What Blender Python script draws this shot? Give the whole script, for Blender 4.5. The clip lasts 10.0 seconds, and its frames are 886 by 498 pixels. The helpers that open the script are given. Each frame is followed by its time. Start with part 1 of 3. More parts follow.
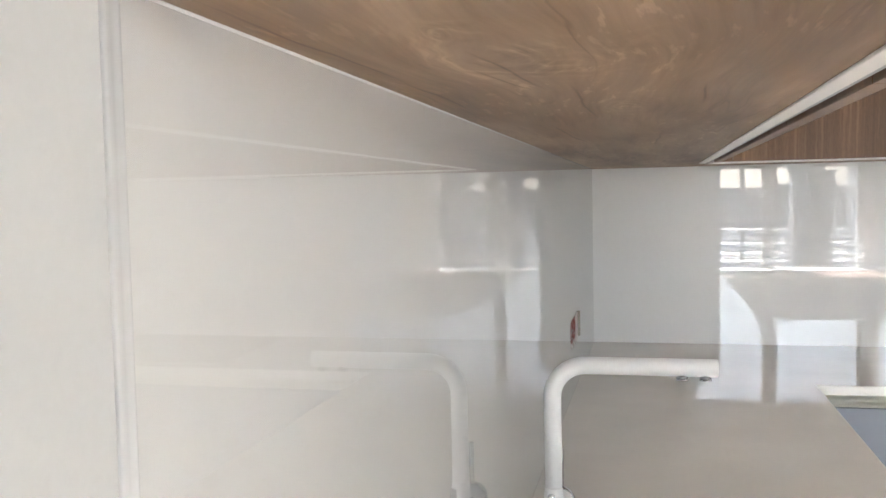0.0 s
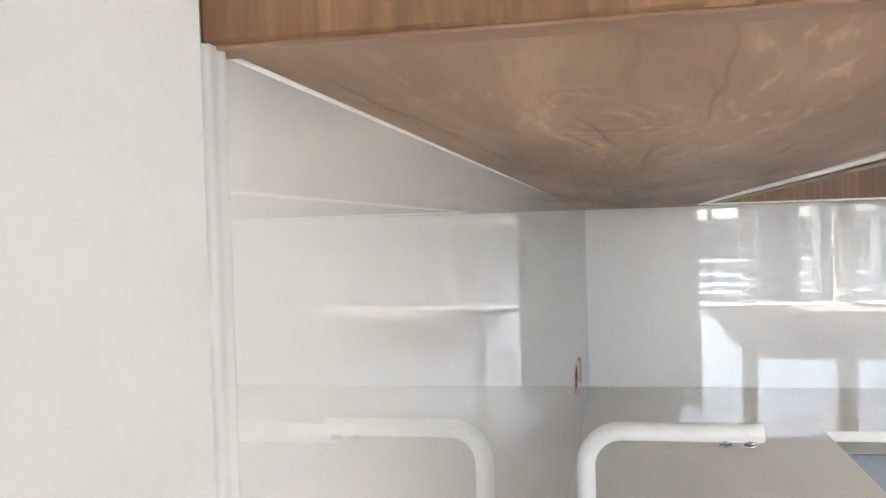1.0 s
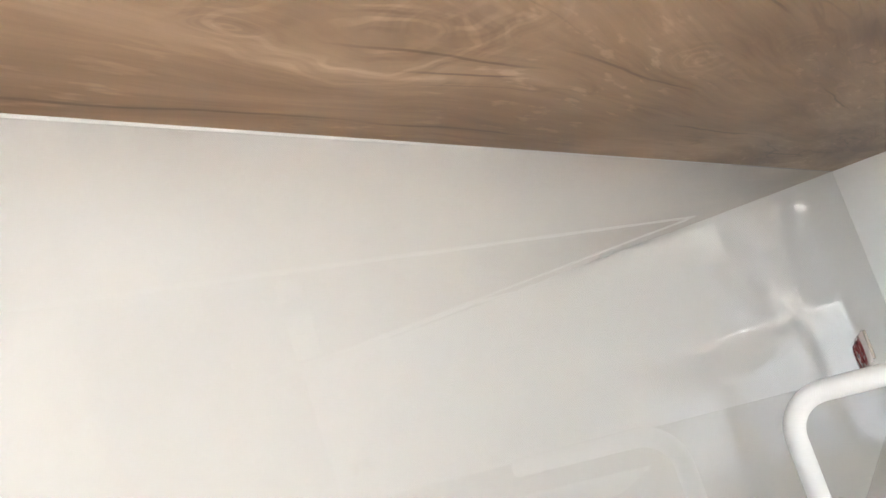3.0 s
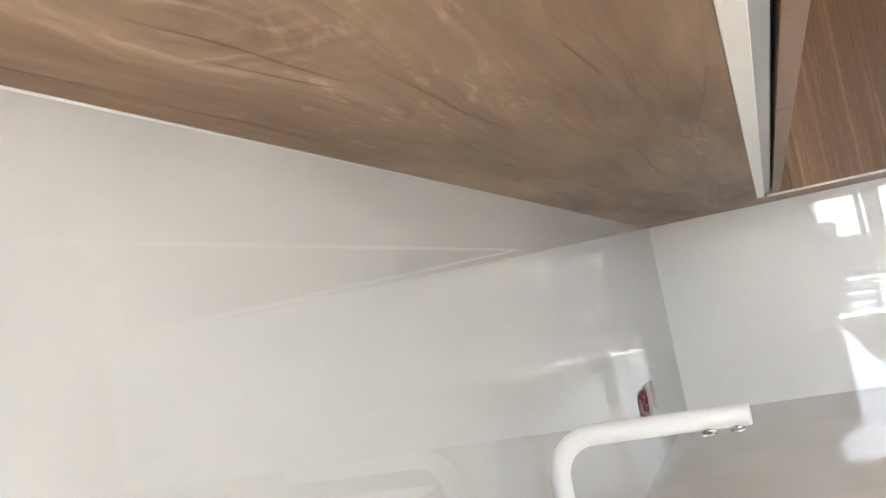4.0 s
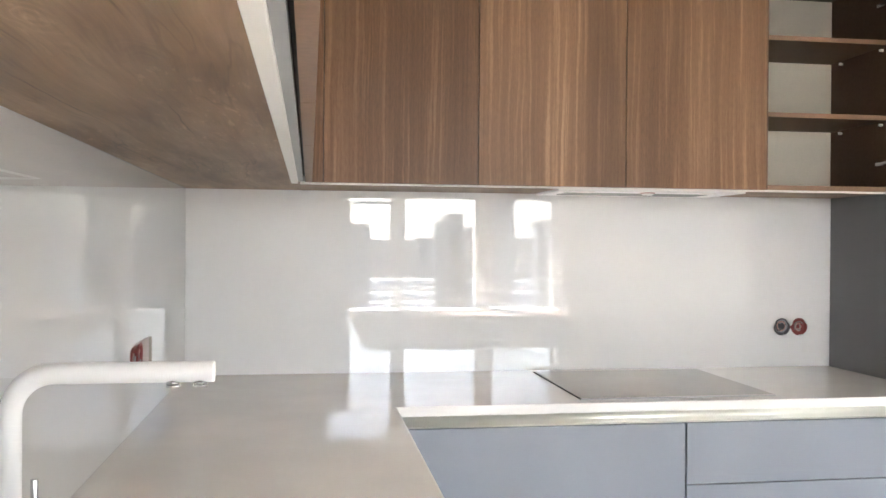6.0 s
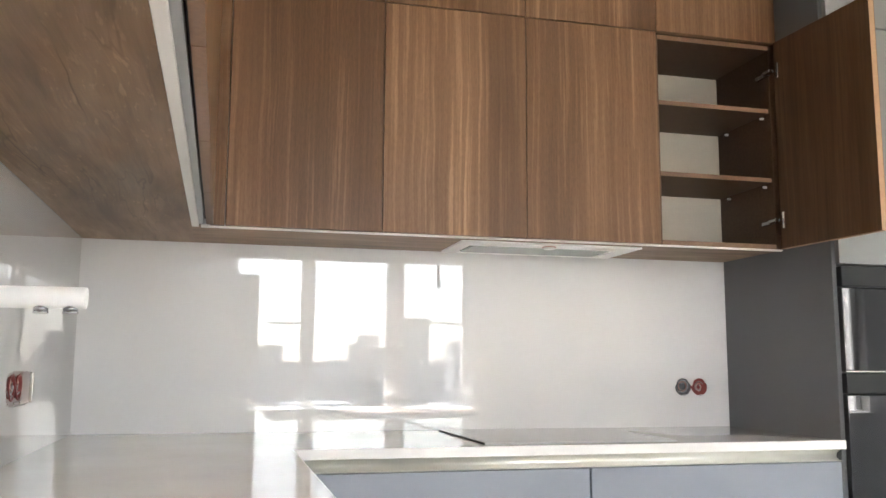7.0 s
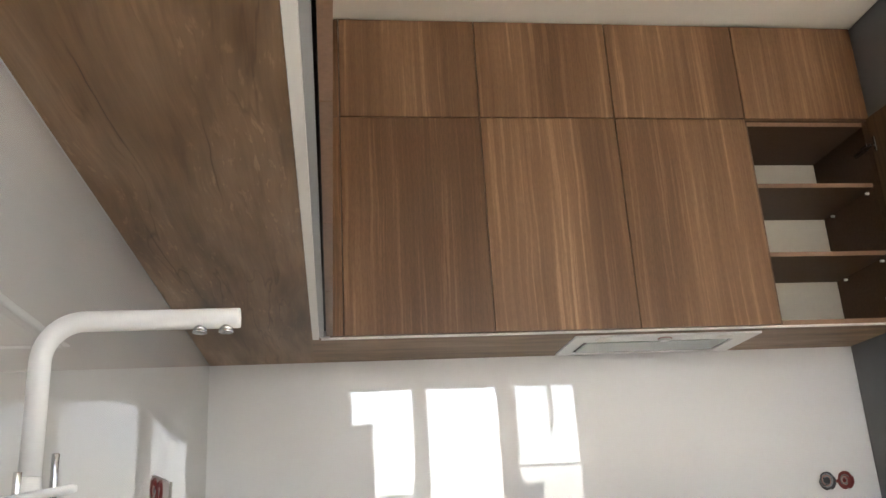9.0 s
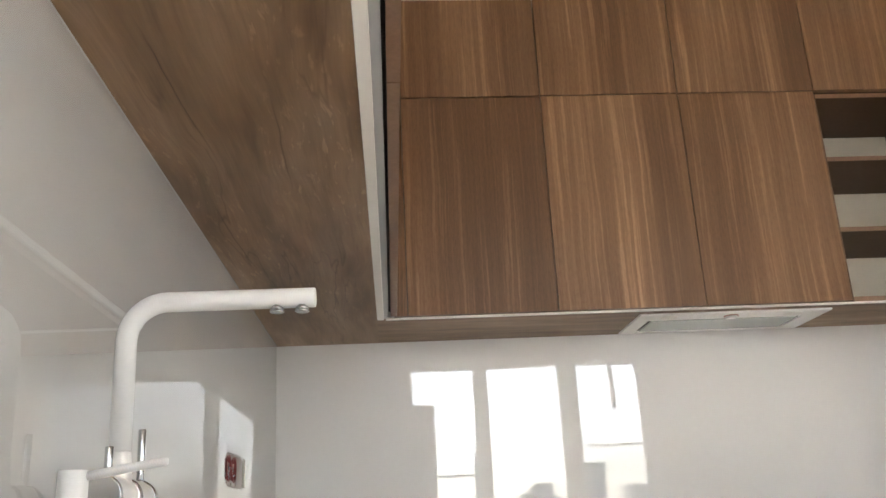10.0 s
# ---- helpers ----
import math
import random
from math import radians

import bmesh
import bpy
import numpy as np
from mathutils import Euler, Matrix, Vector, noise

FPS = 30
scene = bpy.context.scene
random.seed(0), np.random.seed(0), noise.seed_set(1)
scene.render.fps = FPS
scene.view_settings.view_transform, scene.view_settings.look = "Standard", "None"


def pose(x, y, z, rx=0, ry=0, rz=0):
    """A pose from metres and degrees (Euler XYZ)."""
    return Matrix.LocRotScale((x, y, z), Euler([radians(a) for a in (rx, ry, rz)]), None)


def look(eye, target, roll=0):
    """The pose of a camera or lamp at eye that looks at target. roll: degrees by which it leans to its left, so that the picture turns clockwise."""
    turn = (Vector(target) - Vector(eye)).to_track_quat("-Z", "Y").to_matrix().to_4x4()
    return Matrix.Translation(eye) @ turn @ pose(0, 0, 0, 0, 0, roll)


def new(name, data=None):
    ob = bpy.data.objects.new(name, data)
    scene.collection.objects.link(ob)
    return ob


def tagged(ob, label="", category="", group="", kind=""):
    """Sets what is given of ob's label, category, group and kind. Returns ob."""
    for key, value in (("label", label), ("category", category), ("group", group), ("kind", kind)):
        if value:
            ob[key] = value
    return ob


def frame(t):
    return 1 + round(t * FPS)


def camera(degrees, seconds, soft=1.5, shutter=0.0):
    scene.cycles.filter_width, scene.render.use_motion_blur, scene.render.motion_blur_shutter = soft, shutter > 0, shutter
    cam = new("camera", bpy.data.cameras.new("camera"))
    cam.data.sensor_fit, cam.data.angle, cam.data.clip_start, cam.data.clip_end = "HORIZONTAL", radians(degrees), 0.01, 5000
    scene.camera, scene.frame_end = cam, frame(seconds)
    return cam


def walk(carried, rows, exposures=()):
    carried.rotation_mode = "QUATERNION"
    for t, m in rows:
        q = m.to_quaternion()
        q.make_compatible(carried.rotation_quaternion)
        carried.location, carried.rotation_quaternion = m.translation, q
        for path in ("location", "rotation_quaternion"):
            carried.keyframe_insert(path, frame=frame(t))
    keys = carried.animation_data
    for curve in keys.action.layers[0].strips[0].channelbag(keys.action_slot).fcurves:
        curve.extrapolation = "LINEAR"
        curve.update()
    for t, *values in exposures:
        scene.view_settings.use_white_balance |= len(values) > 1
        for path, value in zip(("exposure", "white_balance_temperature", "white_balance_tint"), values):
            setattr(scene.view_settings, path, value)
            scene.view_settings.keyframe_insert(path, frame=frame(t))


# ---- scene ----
cam = camera(53.6, 10.0)
PATH = [
    (0, (0.204, -3.097, 1.419), (-0.262, -1.155, 1.301), -1.2),
    (0.2, (0.197, -3.069, 1.435), (-0.295, -1.132, 1.37), -1.4),
    (0.5, (0.168, -3.044, 1.44), (-0.293, -1.098, 1.401), -0.5),
    (0.8, (0.136, -3.036, 1.45), (-0.278, -1.08, 1.405), -0.6),
    (1, (0.119, -3.035, 1.448), (-0.28, -1.076, 1.407), -1.7),
    (1.2, (0.114, -3.028, 1.445), (-0.292, -1.07, 1.414), -3.0),
    (1.5, (0.113, -3.009, 1.425), (-0.353, -1.064, 1.437), -4.9),
    (1.8, (0.121, -2.977, 1.425), (-0.499, -1.075, 1.45), -9.6),
    (2, (0.164, -2.971, 1.417), (-0.611, -1.129, 1.498), -13.8),
    (2.2, (0.207, -2.948, 1.4), (-0.694, -1.167, 1.525), -16.5),
    (3.3, (0.336, -2.9, 1.343), (-0.664, -1.187, 1.598), -19.0),
    (3.5, (0.345, -2.888, 1.345), (-0.574, -1.126, 1.574), -17.0),
    (3.7, (0.336, -2.882, 1.347), (-0.477, -1.066, 1.551), -14.8),
    (4, (0.341, -2.889, 1.347), (-0.34, -1.015, 1.501), -11.0),
    (4.5, (0.347, -2.891, 1.332), (-0.079, -0.938, 1.411), -6.2),
    (5, (0.361, -2.901, 1.332), (0.21, -0.907, 1.355), -2.4),
    (5.5, (0.373, -2.915, 1.338), (0.487, -0.918, 1.325), -0.0),
    (6, (0.393, -2.923, 1.332), (0.695, -0.946, 1.32), 0.4),
    (6.2, (0.404, -2.933, 1.317), (0.753, -0.963, 1.32), 0.3),
    (7.3, (0.437, -2.912, 1.064), (0.936, -1.01, 1.429), 0.1),
    (7.5, (0.441, -2.923, 1.056), (0.938, -1.031, 1.469), -0.1),
    (8, (0.408, -2.913, 0.957), (0.845, -1.04, 1.506), -1.9),
    (8.5, (0.407, -2.923, 0.928), (0.768, -1.055, 1.545), -2.4),
    (9, (0.391, -2.915, 0.923), (0.65, -1.035, 1.552), -3.3),
    (9.5, (0.382, -2.925, 0.923), (0.567, -1.034, 1.547), -3.0),
    (10, (0.373, -2.921, 0.918), (0.503, -1.016, 1.513), -2.9),
]
walk(cam, [(t, look(eye, target, roll)) for t, eye, target, roll in PATH],
     exposures=[(0.0, 5.30, 6380, 12), (0.5, 5.24, 6350, 11.5), (1.0, 5.42, 6300, 11.5), (1.5, 5.39, 6330, 11.5), (1.8, 5.23, 6370, 11.5), (2.2, 5.22, 6400, 11.5),
                (3.3, 5.82, 6450, 11.5), (3.7, 5.76, 6450, 11.5), (4.0, 5.64, 6450, 11.5), (4.5, 5.29, 6430, 11.5), (5.0, 5.32, 6430, 11.5), (5.5, 5.54, 6450, 12.5), (6.2, 5.64, 6460, 13),
                (7.5, 5.45, 6580, 12.5), (8.0, 5.42, 6640, 12.5), (9.0, 5.26, 6700, 12.5), (10.0, 5.24, 6730, 12.5)])

# ---- world and light ----
world = bpy.data.worlds.new("world")
scene.world = world
world.use_nodes = True
wn = world.node_tree
sky = wn.nodes.new("ShaderNodeTexSky")
sky.sky_type = 'NISHITA'
sky.sun_disc = False
sky.sun_elevation = radians(47.3)
sky.sun_rotation = radians(204.6)
sky.air_density, sky.dust_density, sky.ozone_density = 1.0, 0.7, 1.5
pale = wn.nodes.new("ShaderNodeHueSaturation")
pale.inputs["Saturation"].default_value = 0.5
wn.links.new(sky.outputs[0], pale.inputs["Color"])
# thin cloud drifting over the whole sky
cloud = wn.nodes.new("ShaderNodeTexNoise")
cloud.inputs["Scale"].default_value, cloud.inputs["Detail"].default_value = 4.0, 6.0
cloud_ramp = wn.nodes.new("ShaderNodeMapRange")
cloud_ramp.inputs["From Min"].default_value, cloud_ramp.inputs["From Max"].default_value = 0.3, 0.7
cloud_ramp.inputs["To Min"].default_value, cloud_ramp.inputs["To Max"].default_value = 0.78, 1.12
cloud_mul = wn.nodes.new("ShaderNodeVectorMath")
cloud_mul.operation = 'SCALE'
sky_dir = wn.nodes.new("ShaderNodeTexCoord").outputs["Generated"]
wn.links.new(sky_dir, cloud.inputs["Vector"])
wn.links.new(cloud.outputs["Fac"], cloud_ramp.inputs["Value"])
wn.links.new(pale.outputs[0], cloud_mul.inputs[0])
wn.links.new(cloud_ramp.outputs[0], cloud_mul.inputs["Scale"])
# a cloudy sky is three times as bright overhead as at the horizon
height = wn.nodes.new("ShaderNodeSeparateXYZ")
wn.links.new(sky_dir, height.inputs[0])
dome = wn.nodes.new("ShaderNodeMapRange")
dome.inputs["To Min"].default_value, dome.inputs["To Max"].default_value = 1 / 3, 1.0
wn.links.new(height.outputs["Z"], dome.inputs["Value"])
dome_mul = wn.nodes.new("ShaderNodeVectorMath")
dome_mul.operation = 'SCALE'
wn.links.new(cloud_mul.outputs[0], dome_mul.inputs[0])
wn.links.new(dome.outputs[0], dome_mul.inputs["Scale"])
wn.links.new(dome_mul.outputs[0], wn.nodes["Background"].inputs[0])
wn.nodes["Background"].inputs[1].default_value = 0.088

sun_data = bpy.data.lights.new("sun", 'SUN')
sun_data.energy, sun_data.angle, sun_data.color = 5.0, radians(4.0), (1.0, 0.98, 0.95)
sun = new("sun", sun_data)
sun.matrix_world = look((-9.6, -21.0, 25.0), (0, 0, 0))

# ---- sizes ----
WT = 0.90        # worktop height
US = 1.505       # underside of wall cabinets
CEIL = 2.59
ROOM_X, ROOM_Y = 6.6, -4.75
GLAZED = (-4.30, -2.10)     # the unseen east wall's stretch, glazed to add daylight
TALL_X = 2.255


# sky light is gathered through the window openings, the added east one too
for eye, target, wide, high in (((1.58, -4.735, 1.48), (1.58, 0, 1.48), 2.16, 1.52), ((5.55, -4.735, 1.48), (5.55, 0, 1.48), 0.5, 1.52),
                                ((ROOM_X - 0.015, sum(GLAZED) / 2, 1.26), (0, sum(GLAZED) / 2, 1.26), GLAZED[1] - GLAZED[0], 2.2)):
    pd = bpy.data.lights.new("window_portal", 'AREA')
    pd.shape, pd.size, pd.size_y = 'RECTANGLE', wide, high
    pd.cycles.is_portal = True
    new("window_portal", pd).matrix_world = look(eye, target)


# ---- mesh helpers ----
def add_box(bm, a, b, bevel=0.0, seg=1):
    lo = [min(a[i], b[i]) for i in range(3)]
    hi = [max(a[i], b[i]) for i in range(3)]
    vs = [bm.verts.new((x, y, z)) for x in (lo[0], hi[0]) for y in (lo[1], hi[1]) for z in (lo[2], hi[2])]
    fs = []
    for q in ((0, 1, 3, 2), (4, 6, 7, 5), (0, 4, 5, 1), (2, 3, 7, 6), (0, 2, 6, 4), (1, 5, 7, 3)):
        fs.append(bm.faces.new([vs[i] for i in q]))
    if bevel:
        es = list({e for f in fs for e in f.edges})
        bmesh.ops.bevel(bm, geom=es, offset=bevel, segments=seg, affect='EDGES', profile=0.5)


def boxes(*bs, bevel=0.0, seg=1):
    bm = bmesh.new()
    for a, b in bs:
        add_box(bm, a, b, bevel, seg)
    return bm


def add_tube(bm, pts, radii, n=20, cap=True):
    """A round tube along points, with a radius at each."""
    rings = []
    side = None
    for i, p in enumerate(pts):
        p = Vector(p)
        d = (Vector(pts[min(i + 1, len(pts) - 1)]) - Vector(pts[max(i - 1, 0)])).normalized()
        if side is None:
            side = d.orthogonal().normalized()
        side = (side - d * side.dot(d)).normalized()
        up = d.cross(side)
        rings.append([bm.verts.new(p + (side * math.cos(a) + up * math.sin(a)) * radii[i])
                      for a in (2 * math.pi * k / n for k in range(n))])
    for r, s in zip(rings, rings[1:]):
        for k in range(n):
            f = bm.faces.new((r[k], r[(k + 1) % n], s[(k + 1) % n], s[k]))
            f.smooth = True
    if cap:
        bm.faces.new(rings[0][::-1])
        bm.faces.new(rings[-1])


def tube(pts, radii, n=20):
    bm = bmesh.new()
    if not isinstance(radii, (list, tuple)):
        radii = [radii] * len(pts)
    add_tube(bm, pts, radii, n)
    return bm


def rod(a, b, r, n=20, edge=0.0):
    """A straight round bar with softened ends."""
    a, b = Vector(a), Vector(b)
    d = (b - a).normalized()
    if not edge:
        return tube([a, b], r, n)
    return tube([a, a + d * edge * 0.3, a + d * edge, b - d * edge, b - d * edge * 0.3, b],
                [r - edge, r - edge * 0.3, r, r, r - edge * 0.3, r - edge], n)


def finish(bm, mat):
    bmesh.ops.recalc_face_normals(bm, faces=bm.faces)
    me = bpy.data.meshes.new("mesh")
    bm.to_mesh(me)
    bm.free()
    me.materials.append(mat)
    return me


def part(name, bm, mat, parent, label=""):
    ob = new(name, finish(bm, mat))
    ob.parent = parent
    return tagged(ob, label)


def thing(name, label, category, at=(0, 0, 0), group="", kind=""):
    ob = new(name)
    ob.location = at
    ob.empty_display_size = 0.1
    return tagged(ob, label, category, group, kind)


def solid(name, bm, mat, label, category, group="", kind=""):
    return tagged(new(name, finish(bm, mat)), label, category, group, kind)


# ---- materials ----
def material(name, color=(0.8, 0.8, 0.8), rough=0.5, metal=0.0, ior=1.5):
    m = bpy.data.materials.new(name)
    m.use_nodes = True
    b = m.node_tree.nodes["Principled BSDF"]
    b.inputs["Base Color"].default_value = (*color, 1)
    b.inputs["Roughness"].default_value = rough
    b.inputs["Metallic"].default_value = metal
    b.inputs["IOR"].default_value = ior
    return m


def node(m, kind, **values):
    n = m.node_tree.nodes.new(kind)
    for k, v in values.items():
        n.inputs[k.replace("_", " ")].default_value = v
    return n


def wire(m, a, b):
    m.node_tree.links.new(a, b)


def coords(m, scale, turn=(0, 0, 0), shift=0.0):
    """Object coordinates, stretched; each object's own shift along all axes."""
    tc = node(m, "ShaderNodeTexCoord")
    mp = node(m, "ShaderNodeMapping")
    mp.inputs["Scale"].default_value = scale
    mp.inputs["Rotation"].default_value = [radians(a) for a in turn]
    src = tc.outputs["Object"]
    if shift:
        info = node(m, "ShaderNodeObjectInfo")
        mul = node(m, "ShaderNodeMath")
        mul.operation = 'MULTIPLY'
        mul.inputs[1].default_value = shift
        wire(m, info.outputs["Random"], mul.inputs[0])
        add = node(m, "ShaderNodeVectorMath")
        add.operation = 'ADD'
        wire(m, src, add.inputs[0])
        wire(m, mul.outputs[0], add.inputs[1])
        src = add.outputs[0]
    wire(m, src, mp.inputs["Vector"])
    return mp.outputs[0]


def noise_tex(m, vec, scale, detail=4.0, rough=0.5, distortion=0.0):
    n = node(m, "ShaderNodeTexNoise", Scale=scale, Detail=detail, Roughness=rough, Distortion=distortion)
    wire(m, vec, n.inputs["Vector"])
    return n.outputs["Fac"]


def ramp(m, fac, stops):
    r = node(m, "ShaderNodeValToRGB")
    el = r.color_ramp.elements
    while len(el) < len(stops):
        el.new(0.5)
    for e, (p, c) in zip(el, stops):
        e.position = p
        e.color = (*c, 1) if len(c) == 3 else c
    wire(m, fac, r.inputs[0])
    return r.outputs[0]


def mix(m, kind, fac, a, b):
    n = m.node_tree.nodes.new("ShaderNodeMix")
    n.data_type, n.blend_type = 'RGBA', kind
    for sock, v in ((n.inputs[0], fac), (n.inputs[6], a), (n.inputs[7], b)):
        if isinstance(v, (int, float)):
            sock.default_value = v
        elif isinstance(v, tuple):
            sock.default_value = (*v, 1)
        else:
            wire(m, v, sock)
    return n.outputs[2]


def bump(m, height, strength, distance):
    n = node(m, "ShaderNodeBump", Strength=strength, Distance=distance)
    wire(m, height, n.inputs["Height"])
    wire(m, n.outputs[0], m.node_tree.nodes["Principled BSDF"].inputs["Normal"])


def bsdf(m):
    return m.node_tree.nodes["Principled BSDF"]


def calc(m, op, *args):
    """One step of arithmetic between sockets and numbers."""
    n = m.node_tree.nodes.new("ShaderNodeMath")
    n.operation = op
    for sock, v in zip(n.inputs, args):
        if isinstance(v, (int, float)):
            sock.default_value = v
        else:
            wire(m, v, sock)
    return n.outputs[0]


def join(m, x, y, z):
    n = m.node_tree.nodes.new("ShaderNodeCombineXYZ")
    for sock, v in zip(n.inputs, (x, y, z)):
        if isinstance(v, (int, float)):
            sock.default_value = v
        else:
            wire(m, v, sock)
    return n.outputs[0]


def split(m, vec):
    n = m.node_tree.nodes.new("ShaderNodeSeparateXYZ")
    wire(m, vec, n.inputs[0])
    return n.outputs


def grey(v):
    return (v, v, v)


def door_wood():
    """Streaky walnut laminate, grain upright, with pale narrow lines in clusters."""
    m = material("walnut_front", rough=0.42, ior=1.42)
    v = coords(m, (1, 1, 1), shift=13.0)
    px, py, pz = split(m, v)
    # the lines sway slowly and tremble finely
    sway = noise_tex(m, join(m, calc(m, 'MULTIPLY', px, 0.8), py, calc(m, 'MULTIPLY', pz, 0.55)), 3.0, 2, 0.5)
    tremble = noise_tex(m, join(m, calc(m, 'MULTIPLY', px, 2.0), py, pz), 34.0, 2, 0.5)
    gx = calc(m, 'ADD', px, calc(m, 'MULTIPLY', calc(m, 'SUBTRACT', sway, 0.5), 0.030))
    gx = calc(m, 'ADD', gx, calc(m, 'MULTIPLY', calc(m, 'SUBTRACT', tremble, 0.5), 0.0036))
    along = lambda k: join(m, gx, py, calc(m, 'MULTIPLY', pz, k))
    broad = noise_tex(m, along(0.05), 7.0, 2, 0.5)
    cluster = noise_tex(m, along(0.12), 11.0, 2, 0.5)
    lines = noise_tex(m, along(0.018), 72.0, 4, 0.58)
    hair = noise_tex(m, along(0.012), 190.0, 3, 0.6)
    fleck = noise_tex(m, along(0.20), 240.0, 3, 0.6)
    base = ramp(m, broad, [(0.32, (0.116, 0.058, 0.0265)), (0.50, (0.166, 0.087, 0.0420)), (0.68, (0.228, 0.126, 0.0640))])
    dark = ramp(m, lines, [(0.30, (0.76, 0.73, 0.70)), (0.45, (1, 1, 1))])
    pale = ramp(m, lines, [(0.53, (1, 1, 1)), (0.59, (1.26, 1.30, 1.35)), (0.67, (1.60, 1.70, 1.83))])
    col = mix(m, 'MULTIPLY', 0.65, base, dark)
    col = mix(m, 'MULTIPLY', ramp(m, cluster, [(0.32, grey(0.35)), (0.54, grey(1.0))]), col, pale)
    col = mix(m, 'MULTIPLY', 0.55, col, ramp(m, hair, [(0.3, (0.80, 0.78, 0.76)), (0.5, (1, 1, 1)), (0.7, (1.22, 1.24, 1.27))]))
    col = mix(m, 'MULTIPLY', 0.45, col, ramp(m, fleck, [(0.35, (0.72, 0.70, 0.68)), (0.58, (1.06, 1.06, 1.06))]))
    wire(m, col, bsdf(m).inputs["Base Color"])
    bump(m, hair, 0.08, 0.001)
    return m


def dark_wood():
    """Dark walnut laminate of the carcass and inner door face."""
    m = material("dark_walnut_streaked", rough=0.45, ior=1.34)
    v = coords(m, (1, 1, 0.04))
    n1 = noise_tex(m, v, 30.0, 4, 0.6, 0.4)
    n2 = noise_tex(m, v, 140.0, 3, 0.6)
    col = ramp(m, n1, [(0.3, (0.072, 0.037, 0.018)), (0.55, (0.108, 0.059, 0.031)), (0.75, (0.150, 0.088, 0.049))])
    col = mix(m, 'MULTIPLY', 0.6, col, ramp(m, n2, [(0.3, (0.7, 0.7, 0.7)), (0.7, (1.2, 1.2, 1.2))]))
    wire(m, col, bsdf(m).inputs["Base Color"])
    return m


def under_wood(name, along, knots=(), cracks=()):
    """Pale oak laminate with wild figure; grain along x or y.
    knots: (across, along, width, length, strength); cracks: (across, along, slant, half length)."""
    m = material(name, rough=0.45, ior=1.38)
    v = coords(m, (1, 1, 1))
    px, py, pz = split(m, v)
    u, w = (py, px) if along == 'X' else (px, py)
    # the grain bends slowly, and flows round the knots
    bend = noise_tex(m, join(m, u, calc(m, 'MULTIPLY', w, 0.35), pz), 4.0, 3, 0.5)
    g = calc(m, 'ADD', u, calc(m, 'MULTIPLY', calc(m, 'SUBTRACT', bend, 0.5), 0.10))
    wild = noise_tex(m, join(m, u, calc(m, 'MULTIPLY', w, 0.5), pz), 13.0, 3, 0.5)
    rings = None
    for ku, kw, a, b, strength in knots:
        du = calc(m, 'DIVIDE', calc(m, 'SUBTRACT', u, ku), a)
        dw = calc(m, 'DIVIDE', calc(m, 'SUBTRACT', w, kw), b)
        r2 = calc(m, 'ADD', calc(m, 'MULTIPLY', du, du), calc(m, 'MULTIPLY', dw, dw))
        fall = calc(m, 'EXPONENT', calc(m, 'MULTIPLY', r2, -0.55))
        g = calc(m, 'SUBTRACT', g, calc(m, 'MULTIPLY', calc(m, 'MULTIPLY', du, fall), 0.62 * a * strength))
        # year rings of the knot, pale on one side and dark inside
        r = calc(m, 'ADD', calc(m, 'SQRT', r2), calc(m, 'MULTIPLY', calc(m, 'SUBTRACT', wild, 0.5), 3.2))
        wave = calc(m, 'SINE', calc(m, 'MULTIPLY', r, 12.0))
        line = ramp(m, calc(m, 'MULTIPLY_ADD', wave, 0.5, 0.5), [(0.0, (0.60, 0.56, 0.53)), (0.25, (0.97, 0.97, 0.97)), (0.80, (1, 1, 1)), (0.96, (1.60, 1.68, 1.76))])
        patchy = ramp(m, noise_tex(m, join(m, u, calc(m, 'MULTIPLY', w, 0.4), pz), 21.0, 2, 0.5), [(0.42, grey(0.0)), (0.60, grey(1.0))])
        near = calc(m, 'MULTIPLY', calc(m, 'MULTIPLY', fall, strength), patchy)
        line = mix(m, 'MIX', near, (1, 1, 1), line)
        heart = ramp(m, r, [(0.0, (0.52, 0.48, 0.45)), (0.10, (0.74, 0.71, 0.68)), (0.35, (0.90, 0.89, 0.88)), (0.9, (1, 1, 1))])
        line = mix(m, 'MULTIPLY', 0.45 * min(strength, 1.0), line, heart)
        rings = line if rings is None else mix(m, 'MULTIPLY', 1.0, rings, line)
    flow = lambda k: join(m, g, calc(m, 'MULTIPLY', w, k), pz)
    soft = noise_tex(m, flow(0.22), 7.0, 3, 0.55)
    long_streak = noise_tex(m, flow(0.06), 30.0, 5, 0.62)
    fine = noise_tex(m, flow(0.035), 170.0, 4, 0.65)
    base = ramp(m, soft, [(0.28, (0.128, 0.073, 0.038)), (0.43, (0.214, 0.132, 0.073)), (0.58, (0.288, 0.186, 0.111)), (0.73, (0.392, 0.273, 0.176))])
    col = mix(m, 'MULTIPLY', 0.95, base, ramp(m, long_streak, [(0.30, (0.66, 0.61, 0.57)), (0.44, (0.97, 0.97, 0.97)), (0.56, (1, 1, 1)), (0.72, (1.20, 1.22, 1.25))]))
    col = mix(m, 'MULTIPLY', 0.55, col, ramp(m, fine, [(0.3, (0.76, 0.74, 0.72)), (0.65, (1.10, 1.10, 1.10))]))
    band = noise_tex(m, flow(0.10), 15.0, 3, 0.5)
    col = mix(m, 'MULTIPLY', 0.9, col, ramp(m, band, [(0.34, (0.70, 0.66, 0.62)), (0.47, (0.97, 0.96, 0.95)), (0.55, (1, 1, 1)), (0.66, (1.22, 1.24, 1.28))]))
